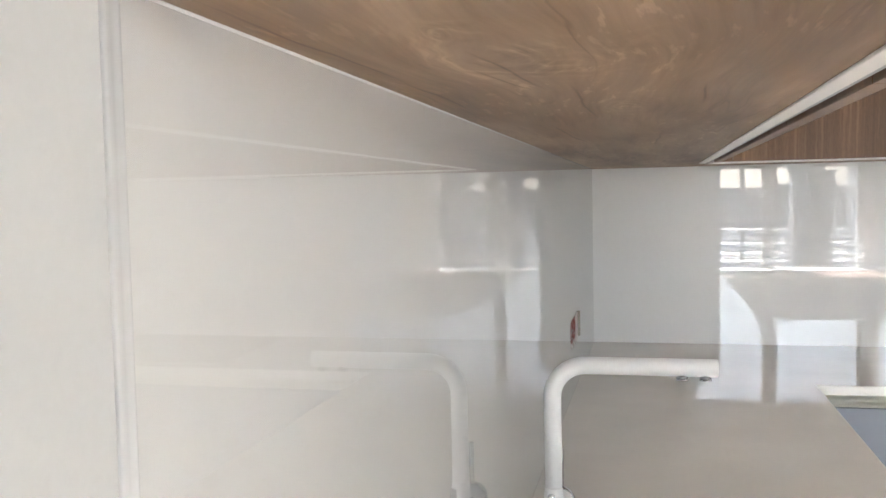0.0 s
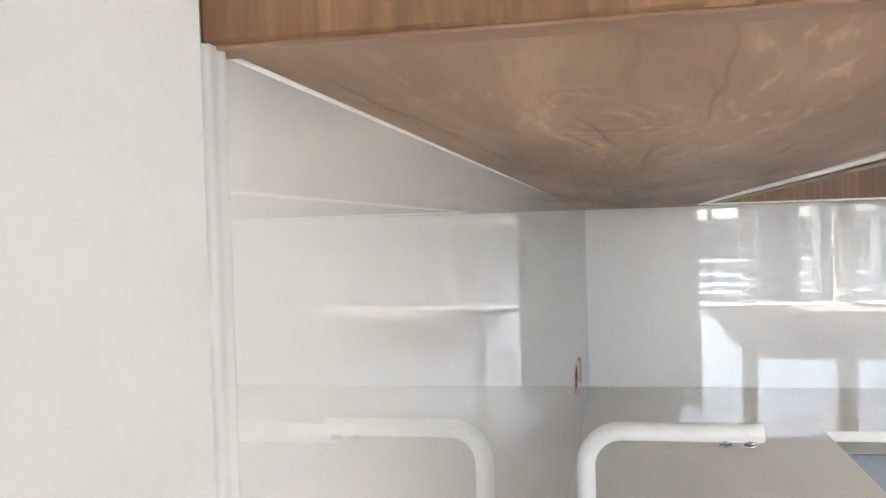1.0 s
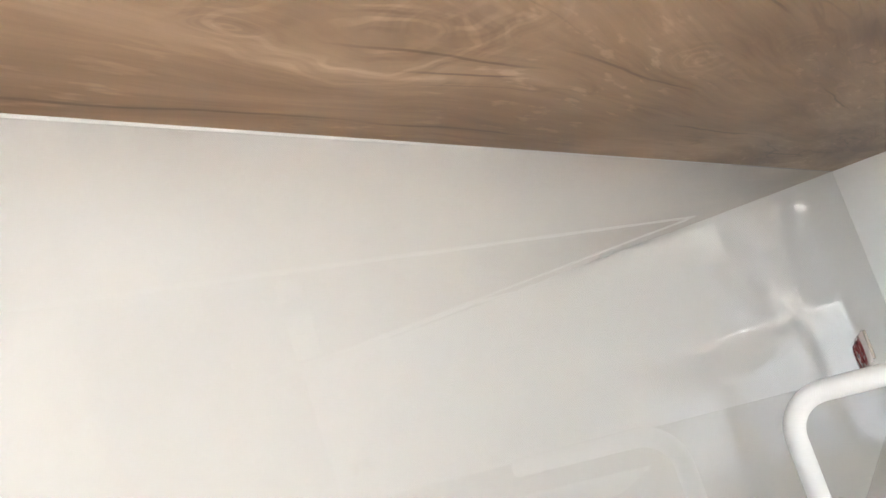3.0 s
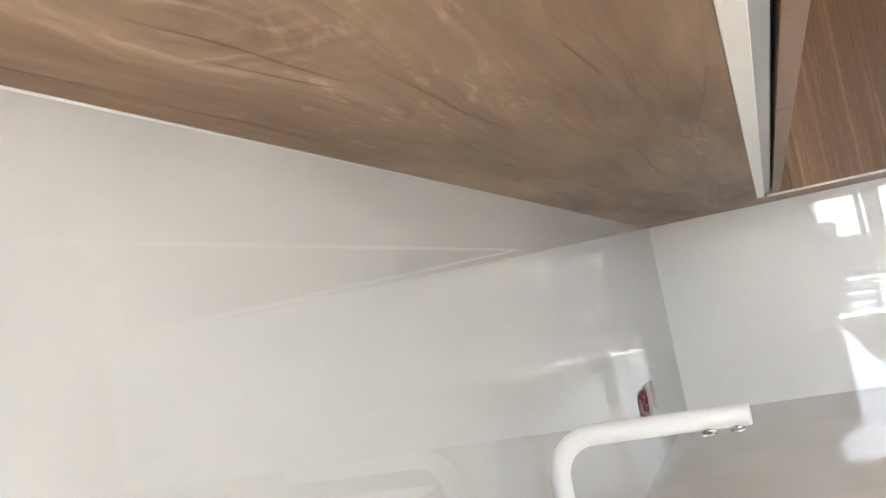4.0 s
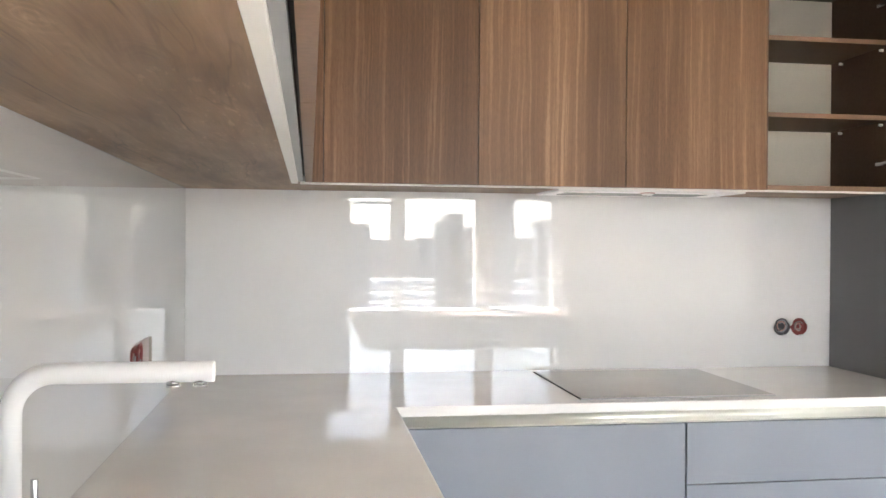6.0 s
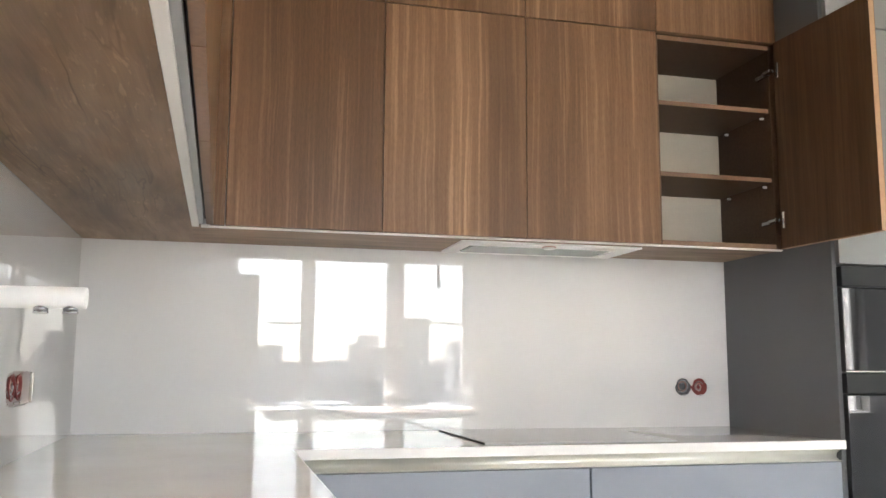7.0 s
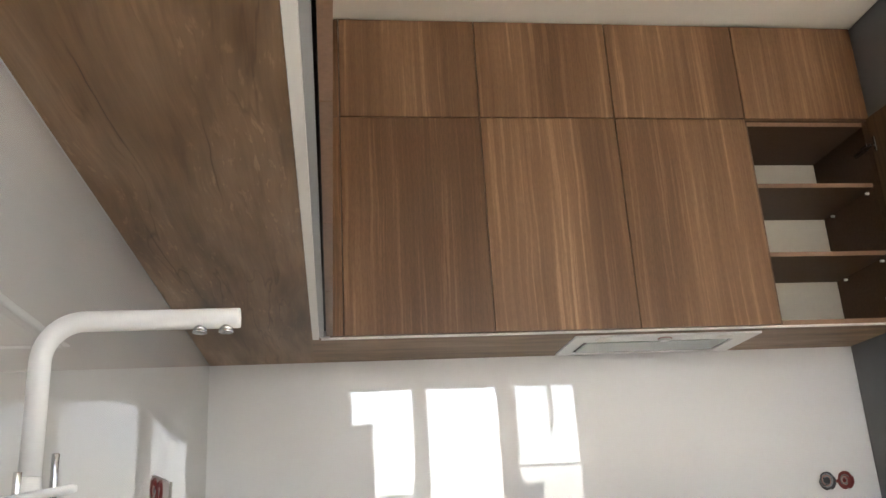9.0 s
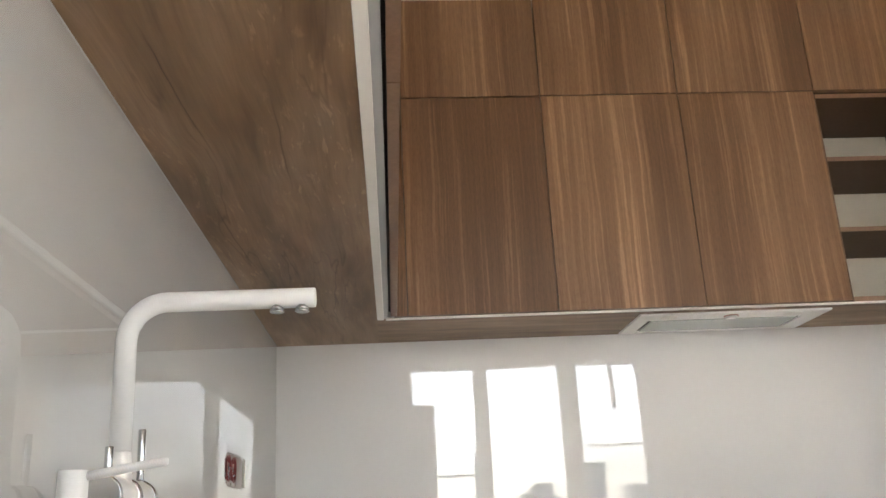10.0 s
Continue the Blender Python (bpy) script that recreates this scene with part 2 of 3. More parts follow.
    # thin dark veins and pale dashes in some zones only
    few = ramp(m, noise_tex(m, flow(0.3), 5.1, 2, 0.5), [(0.45, grey(0.0)), (0.60, grey(0.9))])
    vein = ramp(m, noise_tex(m, flow(0.09), 17.0, 3, 0.5), [(0.486, (1, 1, 1)), (0.498, (0.55, 0.50, 0.46)), (0.504, (0.55, 0.50, 0.46)), (0.518, (1, 1, 1))])
    col = mix(m, 'MULTIPLY', few, col, vein)
    some = ramp(m, noise_tex(m, flow(0.35), 6.3, 2, 0.5, 0.4), [(0.46, grey(0.0)), (0.60, grey(0.9))])
    dash = ramp(m, noise_tex(m, flow(0.16), 95.0, 3, 0.55), [(0.58, (1, 1, 1)), (0.66, (1.45, 1.50, 1.57))])
    col = mix(m, 'MULTIPLY', some, col, dash)
    if rings is not None:
        col = mix(m, 'MULTIPLY', 0.72, col, rings)
    for cu, cw, slant, half in cracks:
        dw = calc(m, 'SUBTRACT', w, cw)
        off = calc(m, 'SUBTRACT', calc(m, 'SUBTRACT', u, cu), calc(m, 'MULTIPLY', dw, slant))
        off = calc(m, 'ADD', off, calc(m, 'MULTIPLY', calc(m, 'SUBTRACT', bend, 0.5), 0.05))
        off = calc(m, 'ADD', off, calc(m, 'MULTIPLY', calc(m, 'SUBTRACT', wild, 0.5), 0.012))
        thin = ramp(m, calc(m, 'ABSOLUTE', calc(m, 'MULTIPLY', off, 100.0)), [(0.0, (0.40, 0.35, 0.31)), (0.07, (0.46, 0.41, 0.37)), (0.16, (0.9, 0.88, 0.86)), (0.45, (1, 1, 1))])
        reach = ramp(m, calc(m, 'ABSOLUTE', calc(m, 'DIVIDE', dw, half)), [(0.45, grey(0.85)), (1.0, grey(0.0))])
        col = mix(m, 'MULTIPLY', reach, col, thin)
    wire(m, col, bsdf(m).inputs["Base Color"])
    bump(m, fine, 0.06, 0.001)
    return m


def speckled(name, a, b, rough, scale=220.0, ior=1.5, cloud=3.0):
    """A plain surface with fine grain and slow clouding."""
    m = material(name, a, rough, ior=ior)
    v = coords(m, (1, 1, 1))
    fine = noise_tex(m, v, scale, 3, 0.6)
    slow = noise_tex(m, v, cloud, 3, 0.5)
    col = mix(m, 'MIX', ramp(m, fine, [(0.35, (0, 0, 0)), (0.7, (1, 1, 1))]), a, b)
    tint = ramp(m, slow, [(0.3, (0.95, 0.95, 0.95)), (0.7, (1.03, 1.03, 1.03))])
    wire(m, mix(m, 'MULTIPLY', 1.0, col, tint), bsdf(m).inputs["Base Color"])
    return m


def glass_sheet(name, f0):
    """Flat clear glass: it mirrors more at a slant."""
    m = bpy.data.materials.new(name)
    m.use_nodes = True
    t = m.node_tree
    t.nodes.remove(t.nodes["Principled BSDF"])
    lw = node(m, "ShaderNodeLayerWeight", Blend=0.5)
    power = node(m, "ShaderNodeMath")
    power.operation = 'POWER'
    power.inputs[1].default_value = 3.9
    wire(m, lw.outputs["Facing"], power.inputs[0])
    gain = node(m, "ShaderNodeMath")
    gain.operation = 'MULTIPLY_ADD'
    gain.inputs[1].default_value, gain.inputs[2].default_value = 1 - f0, f0
    wire(m, power.outputs[0], gain.inputs[0])
    clear = node(m, "ShaderNodeBsdfTransparent")
    gloss = node(m, "ShaderNodeBsdfGlossy", Roughness=0.0)
    both = node(m, "ShaderNodeMixShader")
    wire(m, gain.outputs[0], both.inputs[0])
    wire(m, clear.outputs[0], both.inputs[1])
    wire(m, gloss.outputs[0], both.inputs[2])
    wire(m, both.outputs[0], t.nodes["Material Output"].inputs[0])
    return m


M_DOOR = door_wood()
M_UNDER_L = under_wood("oak_underside_long", 'Y',
                       [(0.093, -2.640, 0.012, 0.05, 0.4), (0.112, -2.565, 0.034, 0.085, 1.1), (0.150, -2.515, 0.036, 0.050, 0.7), (0.013, -2.506, 0.006, 0.020, 0.9),
                        (0.178, -2.210, 0.018, 0.060, 0.45), (0.240, -2.060, 0.018, 0.050, 0.45), (0.200, -2.520, 0.024, 0.08, 0.3)],
                       [(0.104, -2.480, 0.10, 0.11), (0.092, -2.440, 0.16, 0.07), (0.140, -2.240, 0.03, 0.17), (0.020, -2.60, 0.03, 0.16),
                        (0.026, -2.34, 0.03, 0.14), (0.248, -2.290, 0.04, 0.08),
                        (0.090, -1.80, 0.02, 0.22), (0.215, -1.62, -0.02, 0.20), (0.06, -1.15, 0.03, 0.25)])
M_UNDER_B = under_wood("oak_underside", 'X')
M_DARKWOOD = speckled("dark_walnut_inside", (0.080, 0.043, 0.023), (0.100, 0.056, 0.031), 0.5, 90, 1.34)
M_DOORIN = dark_wood()
M_EDGE = speckled("walnut_edge_band", (0.24, 0.140, 0.085), (0.20, 0.115, 0.068), 0.45, 120)
M_PAINT = speckled("cream_paint_behind_glass", (0.580, 0.575, 0.562), (0.570, 0.565, 0.552), 0.7, 60, 1.1, 1.5)
M_SHEET = glass_sheet("clear_glass_face", 0.02)
M_GLASSWALL = speckled("glossy_cream_panel", (0.79, 0.79, 0.79), (0.78, 0.78, 0.78), 0.0, 60, 1.78, 1.5)
M_TOP = speckled("beige_quartz", (0.75, 0.720, 0.675), (0.70, 0.670, 0.625), 0.035, 420, 1.55, 5)
# same quartz, lightened for the window light on the front edge
M_TOPEDGE_LIT = speckled("lit_quartz_edge", (0.80, 0.79, 0.76), (0.76, 0.75, 0.72), 0.25, 300)
M_WALL = speckled("white_wall_paint", (0.80, 0.795, 0.775), (0.78, 0.775, 0.755), 0.6, 180)
# shade on the west side wall is put into its paint colour
M_WALL_SHADED = speckled("shaded_off_white_wall_paint", (0.505, 0.508, 0.502), (0.492, 0.495, 0.489), 0.55, 180)
M_CEIL = speckled("ceiling_paint", (0.70, 0.66, 0.575), (0.68, 0.64, 0.555), 0.8, 180)
M_FLOOR = speckled("pale_floor", (0.42, 0.395, 0.36), (0.36, 0.335, 0.305), 0.35, 25)
M_WHITE = material("white_lacquer", (0.80, 0.80, 0.79), 0.32)
M_PROFILEWHITE = material("white_satin_profile", (0.56, 0.565, 0.565), 0.25)
M_PLASTIC = material("white_plastic", (0.68, 0.68, 0.67), 0.4)
M_FRIDGE = speckled("white_laminate", (0.62, 0.62, 0.63), (0.60, 0.60, 0.61), 0.35, 150)
M_PROFILE = material("pale_aluminium_profile", (0.78, 0.76, 0.72), 0.35, 0.0)
M_GREYPROF = material("grey_profile", (0.40, 0.41, 0.41), 0.4, 0.3)
M_STEEL = material("brushed_steel", (0.62, 0.60, 0.55), 0.25, 1.0)
M_RAIL = material("satin_pale_rail", (0.74, 0.73, 0.66), 0.34, 0.62)
M_PINK = material("pinkish_plastic", (0.46, 0.27, 0.24), 0.4)
M_RECESS = speckled("dull_grey_plastic", (0.42, 0.36, 0.34), (0.38, 0.33, 0.31), 0.5, 200)
M_CHROME = material("chrome", (0.58, 0.58, 0.59), 0.07, 1.0)
M_DARKCHROME = material("dark_chrome", (0.42, 0.42, 0.43), 0.12, 1.0)
M_BLACK = material("black_bezel_and_gap_shade", (0.012, 0.012, 0.012), 0.6)
M_BLACKGLASS = material("black_glass", (0.008, 0.008, 0.009), 0.03, ior=1.40)
M_HOB = speckled("pale_hob_glass", (0.44, 0.42, 0.39), (0.42, 0.40, 0.37), 0.06, 300)
M_OVENGREY = material("oven_dark_trim", (0.020, 0.021, 0.021), 0.5, ior=1.30)
M_GREYPANEL = speckled("graphite_panel", (0.132, 0.136, 0.141), (0.122, 0.126, 0.131), 0.36, 200)
M_BLUE = speckled("blue_grey_front", (0.240, 0.262, 0.300), (0.233, 0.255, 0.293), 0.4, 200)
M_PALEFRONT = speckled("pale_grey_front", (0.195, 0.20, 0.195), (0.186, 0.19, 0.186), 0.4, 200)
M_RED = material("red_box_plastic", (0.20, 0.028, 0.026), 0.4)
M_DARKBOX = material("dark_box_plastic", (0.060, 0.062, 0.070), 0.4)
M_CREAM = speckled("cream_back_board", (0.70, 0.655, 0.56), (0.67, 0.625, 0.535), 0.5, 160)
M_DOOREDGE = speckled("tan_edge_band", (0.40, 0.235, 0.125), (0.35, 0.205, 0.108), 0.45, 120)
M_PALEWIRE = material("pale_wire", (0.30, 0.30, 0.32), 0.4)
M_WIRE = material("grey_wire", (0.20, 0.18, 0.18), 0.4)
M_HOODGLASS = material("hood_grey_panel", (0.53, 0.56, 0.54), 0.2)
M_PANE = glass_sheet("clear_window_glass", 0.04)
M_FAR = speckled("far_concrete", (0.130, 0.136, 0.146), (0.110, 0.116, 0.126), 0.8, 0.2, 1.0, 0.02)
M_FARGLASS = material("far_windows", (0.12, 0.13, 0.15), 0.3)
M_SNOW = material("pale_roof", (0.52, 0.53, 0.54), 0.7, ior=1.1)
M_GROUND = speckled("far_ground", (0.045, 0.048, 0.042), (0.085, 0.085, 0.08), 0.9, 0.03, 1.0, 0.004)


# ---- setting ----
def plate_with_holes(rect, holes, n=24, fit=0.97):
    """A flat sheet in u, v with holes: cells (u0, u1, v0, v1, round). Yields polygons."""
    us = sorted({rect[0], rect[1], *[h[0] for h in holes], *[h[1] for h in holes]})
    vs = sorted({rect[2], rect[3], *[h[2] for h in holes], *[h[3] for h in holes]})
    for u0, u1 in zip(us, us[1:]):
        for v0, v1 in zip(vs, vs[1:]):
            cut = [h for h in holes if h[0] <= u0 and u1 <= h[1] and h[2] <= v0 and v1 <= h[3]]
            if not cut:
                yield [(u0, v0), (u1, v0), (u1, v1), (u0, v1)]
            else:
                cu, cv, hu, hv = (u0 + u1) / 2, (v0 + v1) / 2, (u1 - u0) / 2, (v1 - v0) / 2
                p = cut[0][4]
                for k in range(n):
                    quad = []
                    for a, out in ((k, 0), (k, 1), (k + 1, 1), (k + 1, 0)):
                        t = 2 * math.pi * a / n
                        c, s = math.cos(t), math.sin(t)
                        if out:
                            q = max(abs(c), abs(s))
                            quad.append((cu + hu * c / q, cv + hv * s / q))
                        else:
                            q = (abs(c) ** p + abs(s) ** p) ** (1 / p)
                            quad.append((cu + fit * hu * c / q, cv + fit * hv * s / q))
                    yield quad


def panel(rect, holes, place, depth, fit=0.97):
    """A sheet with holes, given thickness; place maps u, v, d to the world."""
    bm = bmesh.new()
    for poly in plate_with_holes(rect, holes, fit=fit):
        bm.faces.new([bm.verts.new(place(u, v, 0)) for u, v in poly])
    bmesh.ops.remove_doubles(bm, verts=bm.verts, dist=1e-5)
    made = bmesh.ops.extrude_face_region(bm, geom=bm.faces[:])
    off = Vector(place(0, 0, depth)) - Vector(place(0, 0, 0))
    for g in made["geom"]:
        if isinstance(g, bmesh.types.BMVert):
            g.co += off
    return bm


S = {"kind": "structure"}
solid("floor", boxes(((-0.2, 0.2, -0.1), (ROOM_X + 0.2, ROOM_Y - 0.25, 0))), M_FLOOR, "pale plain floor of the kitchen room", "floor", **S)
solid("ceiling", boxes(((-0.2, 0.2, CEIL), (ROOM_X + 0.2, ROOM_Y - 0.25, CEIL + 0.15))), M_CEIL, "plain warm white painted ceiling", "ceiling", **S)
solid("wall_north", boxes(((-0.2, 0.012, 0), (ROOM_X + 0.2, 0.2, CEIL))), M_WALL, "plain white painted wall behind the hob", "wall", **S)
solid("wall_west", boxes(((-0.2, 0.012, 0), (-0.012, -2.795, CEIL)), ((-0.2, -2.8048, 0), (0.004, ROOM_Y - 0.25, CEIL))), M_WALL_SHADED,
      "matt off-white painted wall beside the cabinets, its colour darkened for shade", "wall", **S)
e0, e1 = ROOM_X, ROOM_X + 0.2
solid("wall_east", boxes(((e0, 0.012, 0), (e1, GLAZED[1], CEIL)), ((e0, GLAZED[0], 0), (e1, ROOM_Y - 0.25, CEIL)),
                         ((e0, GLAZED[1], 0), (e1, GLAZED[0], 0.13)), ((e0, GLAZED[1], 2.37), (e1, GLAZED[0], CEIL))), M_WALL, "unseen white painted wall with a glazed opening added for daylight", "wall", **S)

# splash panels with the cut-outs for sockets
LS = (-0.885, -0.625, 1.018, 1.098, 6)
RS = [(2.037, 2.1035, 1.010, 1.075, 2), (2.1035, 2.170, 1.010, 1.075, 2)]
west = thing("splashback_west", "glossy cream back-painted glass splashback over the worktop", "splashback", **S)
part("paint_layer", panel((-2.790, -0.0005, WT + 0.0004, US + 0.02), [LS], lambda u, v, d: (-0.002 - d, u, v), 0.009), M_PAINT, west)
part("glass_sheet", panel((-2.7895, -0.0010, WT + 0.0005, US + 0.019), [LS], lambda u, v, d: (-d, u, v), 0.004, 0.98), M_SHEET, west, "clear glossy glass face")
solid("splashback_north", panel((0.0, TALL_X, WT + 0.0003, US + 0.02), RS, lambda u, v, d: (u, d, v), 0.011), M_GLASSWALL,
      "glossy cream white splashback panel behind the hob", "splashback", **S)
def extrude_profile(pts, axis, a, b):
    """A closed section swept along one axis; pts are the two other coordinates in axis order."""
    bm = bmesh.new()
    rows = []
    for c in (a, b):
        rows.append([bm.verts.new({'x': (c, p, q), 'y': (p, c, q), 'z': (p, q, c)}[axis]) for p, q in pts])
    n = len(pts)
    for k in range(n):
        bm.faces.new((rows[0][k], rows[0][(k + 1) % n], rows[1][(k + 1) % n], rows[1][k])).smooth = True
    bm.faces.new(rows[0][::-1])
    bm.faces.new(rows[1])
    return bm


# a flat lip, a soft ridge and a long cove down to the panel
cove = [(0.0072 * (1 - k / 8) ** 1.7 + 0.0004, -2.7962 + 0.0068 * k / 8) for k in range(9)]
lip = [(-0.010, -2.8042), (0.0046, -2.8042), (0.0056, -2.8038), (0.0060, -2.8030), (0.0061, -2.8005), (0.0063, -2.7985), (0.0071, -2.7972)]
solid("trim", extrude_profile(lip + cove + [(-0.010, -2.7894)], 'z', WT + 0.0005, US - 0.002), M_PROFILEWHITE, "narrow white end profile of the splashback", "trim", **S)
bead = [(0.0001, US - 0.0001)] + [(0.0014 - 0.0013 * math.sin(t), US - 0.0014 + 0.0013 * math.cos(t)) for t in (math.pi / 2 * k / 6 for k in range(7))]
solid("sealant", extrude_profile(bead, 'y', -2.7885, -0.001), M_PROFILEWHITE, "thin white sealant bead over the glass", "trim", **S)

# wall with the windows
SILL, HEAD = 0.755, 2.205
OPEN = [(0.50, 2.66), (5.30, 5.80)]
yw0, yw1 = ROOM_Y, ROOM_Y - 0.25
bs = [((-0.2, yw0, 0), (ROOM_X + 0.2, yw1, SILL - 0.03)), ((-0.2, yw0, HEAD + 0.04), (ROOM_X + 0.2, yw1, CEIL))]
xs = [-0.2, OPEN[0][0], OPEN[0][1], OPEN[1][0], OPEN[1][1], ROOM_X + 0.2]
for i in (0, 2, 4):
    bs.append(((xs[i], yw0, SILL - 0.03), (xs[i + 1], yw1, HEAD + 0.04)))
solid("wall_south", boxes(*bs), M_WALL, "white painted wall with the windows", "wall", **S)


def window(name, x0, x1, panes, bars=(), sill=SILL, head=HEAD, place=lambda u, d, z: (u, ROOM_Y - d, z)):
    """A framed window; place maps along the wall, out through it, and up to the world."""
    w = thing(name, "white framed window with clear panes and a white sill", "window", kind="structure")

    def bar(u0, u1, d0, d1, z0, z1):
        return place(u0, d0, z0), place(u1, d1, z1)

    fr = [bar(x0, x1, 0.095, 0.130, sill - 0.03, sill), bar(x0, x1, 0.095, 0.130, head, head + 0.04)]
    edges = [x0] + [e for p in panes for e in p] + [x1]
    for a, b in zip(edges[::2], edges[1::2]):
        fr.append(bar(a, b, 0.095, 0.130, sill, head))
    part("window_frame", boxes(*fr, bevel=0.004), M_PLASTIC, w)
    for a, b, c, d in bars:
        part("glazing_bar", boxes(bar(a, b, 0.098, 0.127, c, d), bevel=0.003), M_PLASTIC, w)
    part("window_sill", boxes(bar(x0 + 0.003, x1 - 0.003, -0.06, 0.093, sill - 0.03, sill - 0.004), bevel=0.005), M_PLASTIC, w)
    for a, b in panes:
        ob = part("pane", boxes(bar(a - 0.005, b + 0.005, 0.110, 0.116, sill - 0.005, head + 0.005)), M_PANE, w)
        ob.visible_shadow = False
    return w


window("window_1", 0.50, 2.66, [(0.572, 1.108), (1.236, 1.868), (2.040, 2.577)],
       [(2.040, 2.577, 1.490, 1.512), (2.333, 2.373, 1.82, HEAD)])
window("window_2", 5.30, 5.80, [(5.36, 5.74)])
# unseen glazing, added to bring more daylight in from the east
y0, y1 = GLAZED
window("added_window_3", y0, y1, [(y0 + 0.07, y0 + 1.05), (y0 + 1.15, y1 - 0.07)], (), 0.16, 2.33, lambda u, d, z: (ROOM_X + d, u, z))

# ---- worktop ----
wt = thing("worktop", "L-shaped glossy beige quartz worktop with edge lightened as if lit", "worktop")
top = bmesh.new()
prof = [(-0.006, 0.005), (TALL_X - 0.001, 0.005), (TALL_X - 0.001, -0.62), (0.62, -0.62), (0.62, -2.79), (-0.006, -2.79)]
f = top.faces.new([top.verts.new((x, y, WT)) for x, y in prof])
g = bmesh.ops.extrude_face_region(top, geom=[f])
for v in g["geom"]:
    if isinstance(v, bmesh.types.BMVert):
        v.co.z -= 0.026
part("slab", top, M_TOP, wt)
part("front_edge", boxes(((0.622, -0.6205, WT - 0.026), (TALL_X - 0.001, -0.6235, WT - 0.0008))), M_TOPEDGE_LIT, wt, "polished front edge, lightened as if lit")
part("front_edge", boxes(((0.6205, -0.6235, WT - 0.026), (0.6235, -2.79, WT - 0.0008))), M_TOPEDGE_LIT, wt, "polished front edge, lightened as if lit")

# ---- base cabinets ----
def base_unit(x0, x1, fronts, label):
    u = thing("base_cabinet", label, "cabinet", (x0, 0, 0), "base cabinets")
    w = x1 - x0
    part("body", boxes(((0.001, -0.005, 0.10), (w - 0.001, -0.575, 0.868)), bevel=0.001), M_BLUE, u)
    part("plinth", boxes(((0, -0.02, 0.0), (w, -0.52, 0.10))), M_GREYPANEL, u)
    for z0, z1 in fronts:
        part("front", boxes(((0.0015, -0.580, z0), (w - 0.0015, -0.600, z1)), bevel=0.0012, seg=2), M_BLUE, u, "handleless blue-grey front")
    return u


base_unit(0.622, 1.4405, [(0.12, 0.834)], "blue-grey handleless base cabinet beside the inner corner")
base_unit(1.4425, TALL_X - 0.001, [(0.12, 0.389), (0.392, 0.659), (0.662, 0.834)], "blue-grey base cabinet with handleless drawers under the hob")


gr = thing("grip_rail", "pale satin metal grip rail under the worktop", "grip rail")
rail_pts = [(-0.602, 0.8735), (-0.588, 0.8735), (-0.586, 0.866), (-0.579, 0.858), (-0.579, 0.846), (-0.588, 0.8405), (-0.588, 0.8370), (-0.5765, 0.8370), (-0.5765, 0.8715)]
part("channel", extrude_profile(rail_pts, 'x', 0.578, TALL_X - 0.002), M_RAIL, gr)
part("lip", boxes(((0.578, -0.5885, 0.8372), (TALL_X - 0.002, -0.6010, 0.8390)), bevel=0.0006), M_RAIL, gr, "thin bright lip")


def side_unit(y0, y1):
    u = thing("base_cabinet", "blue-grey handleless base cabinet under the sink run", "cabinet", (0, y0, 0), "base cabinets")
    w = y1 - y0
    part("body", boxes(((0.005, 0.001, 0.10), (0.575, w - 0.001, 0.868)), bevel=0.001), M_BLUE, u)
    part("plinth", boxes(((0.02, 0, 0), (0.52, w, 0.10))), M_GREYPANEL, u)
    part("front", boxes(((0.580, 0.0015, 0.12), (0.600, w - 0.0015, 0.834)), bevel=0.0012), M_BLUE, u)
    part("grip_rail", boxes(((0.577, 0, 0.838), (0.585, w, 0.866))), M_STEEL, u)


for a, b in ((-2.785, -2.19), (-2.188, -1.59), (-1.588, -0.99), (-0.988, -0.62)):
    side_unit(a, b)

# ---- hob ----
hob = thing("hob", "pale beige glass hob with thin dark edge on the worktop", "hob")
HX0, HX1, HY0, HY1 = 1.145, 1.722, -0.058, -0.572
part("glass_top", boxes(((HX0, HY0, WT + 0.0005), (HX1, HY1, WT + 0.0055)), bevel=0.0015, seg=2), M_HOB, hob)
part("edge_frame", boxes(((HX0 - 0.003, HY0 + 0.003, WT + 0.0003), (HX1 + 0.003, HY0, WT + 0.004)),
                         ((HX0 - 0.003, HY0, WT + 0.0003), (HX0, HY1, WT + 0.004)), ((HX1, HY0, WT + 0.0003), (HX1 + 0.003, HY1, WT + 0.004))), M_OVENGREY, hob)
part("front_trim", boxes(((HX0 - 0.003, HY1, WT + 0.0003), (HX1 + 0.003, HY1 - 0.003, WT + 0.004)), bevel=0.0006), M_GREYPROF, hob, "thin grey metal front trim")

# ---- wall cabinets on the hob side ----
DY0, DY1 = -0.366, -0.386
COLS = [0.4325, 0.8845, 1.338, 1.7945, 2.2475]


def wall_unit(name, x0, x1, z0, z1, label, group):
    """A closed unit with one plain front."""
    u = thing(name, label, "cabinet", (x0, 0, z0), group)
    w, h = x1 - x0, z1 - z0
    part("body", boxes(((0.0008, -0.003, 0.003), (w - 0.0008, -0.360, h - 0.001))), M_DARKWOOD, u)
    part("door", boxes(((0.0015, DY0, 0.0), (w - 0.0015, DY1, h - 0.0028)), bevel=0.0004), M_DOOR, u, "walnut front with upright streaky grain")
    return u


for i in range(3):
    wall_unit("wall_cabinet", COLS[i], COLS[i + 1], US + 0.001, 2.219, "walnut wall cabinet with closed handleless door", "wall cabinets")
for i in range(4):
    wall_unit("top_cabinet", COLS[i], COLS[i + 1], 2.220, 2.580, "short walnut top cabinet under the ceiling, closed", "top cabinets")

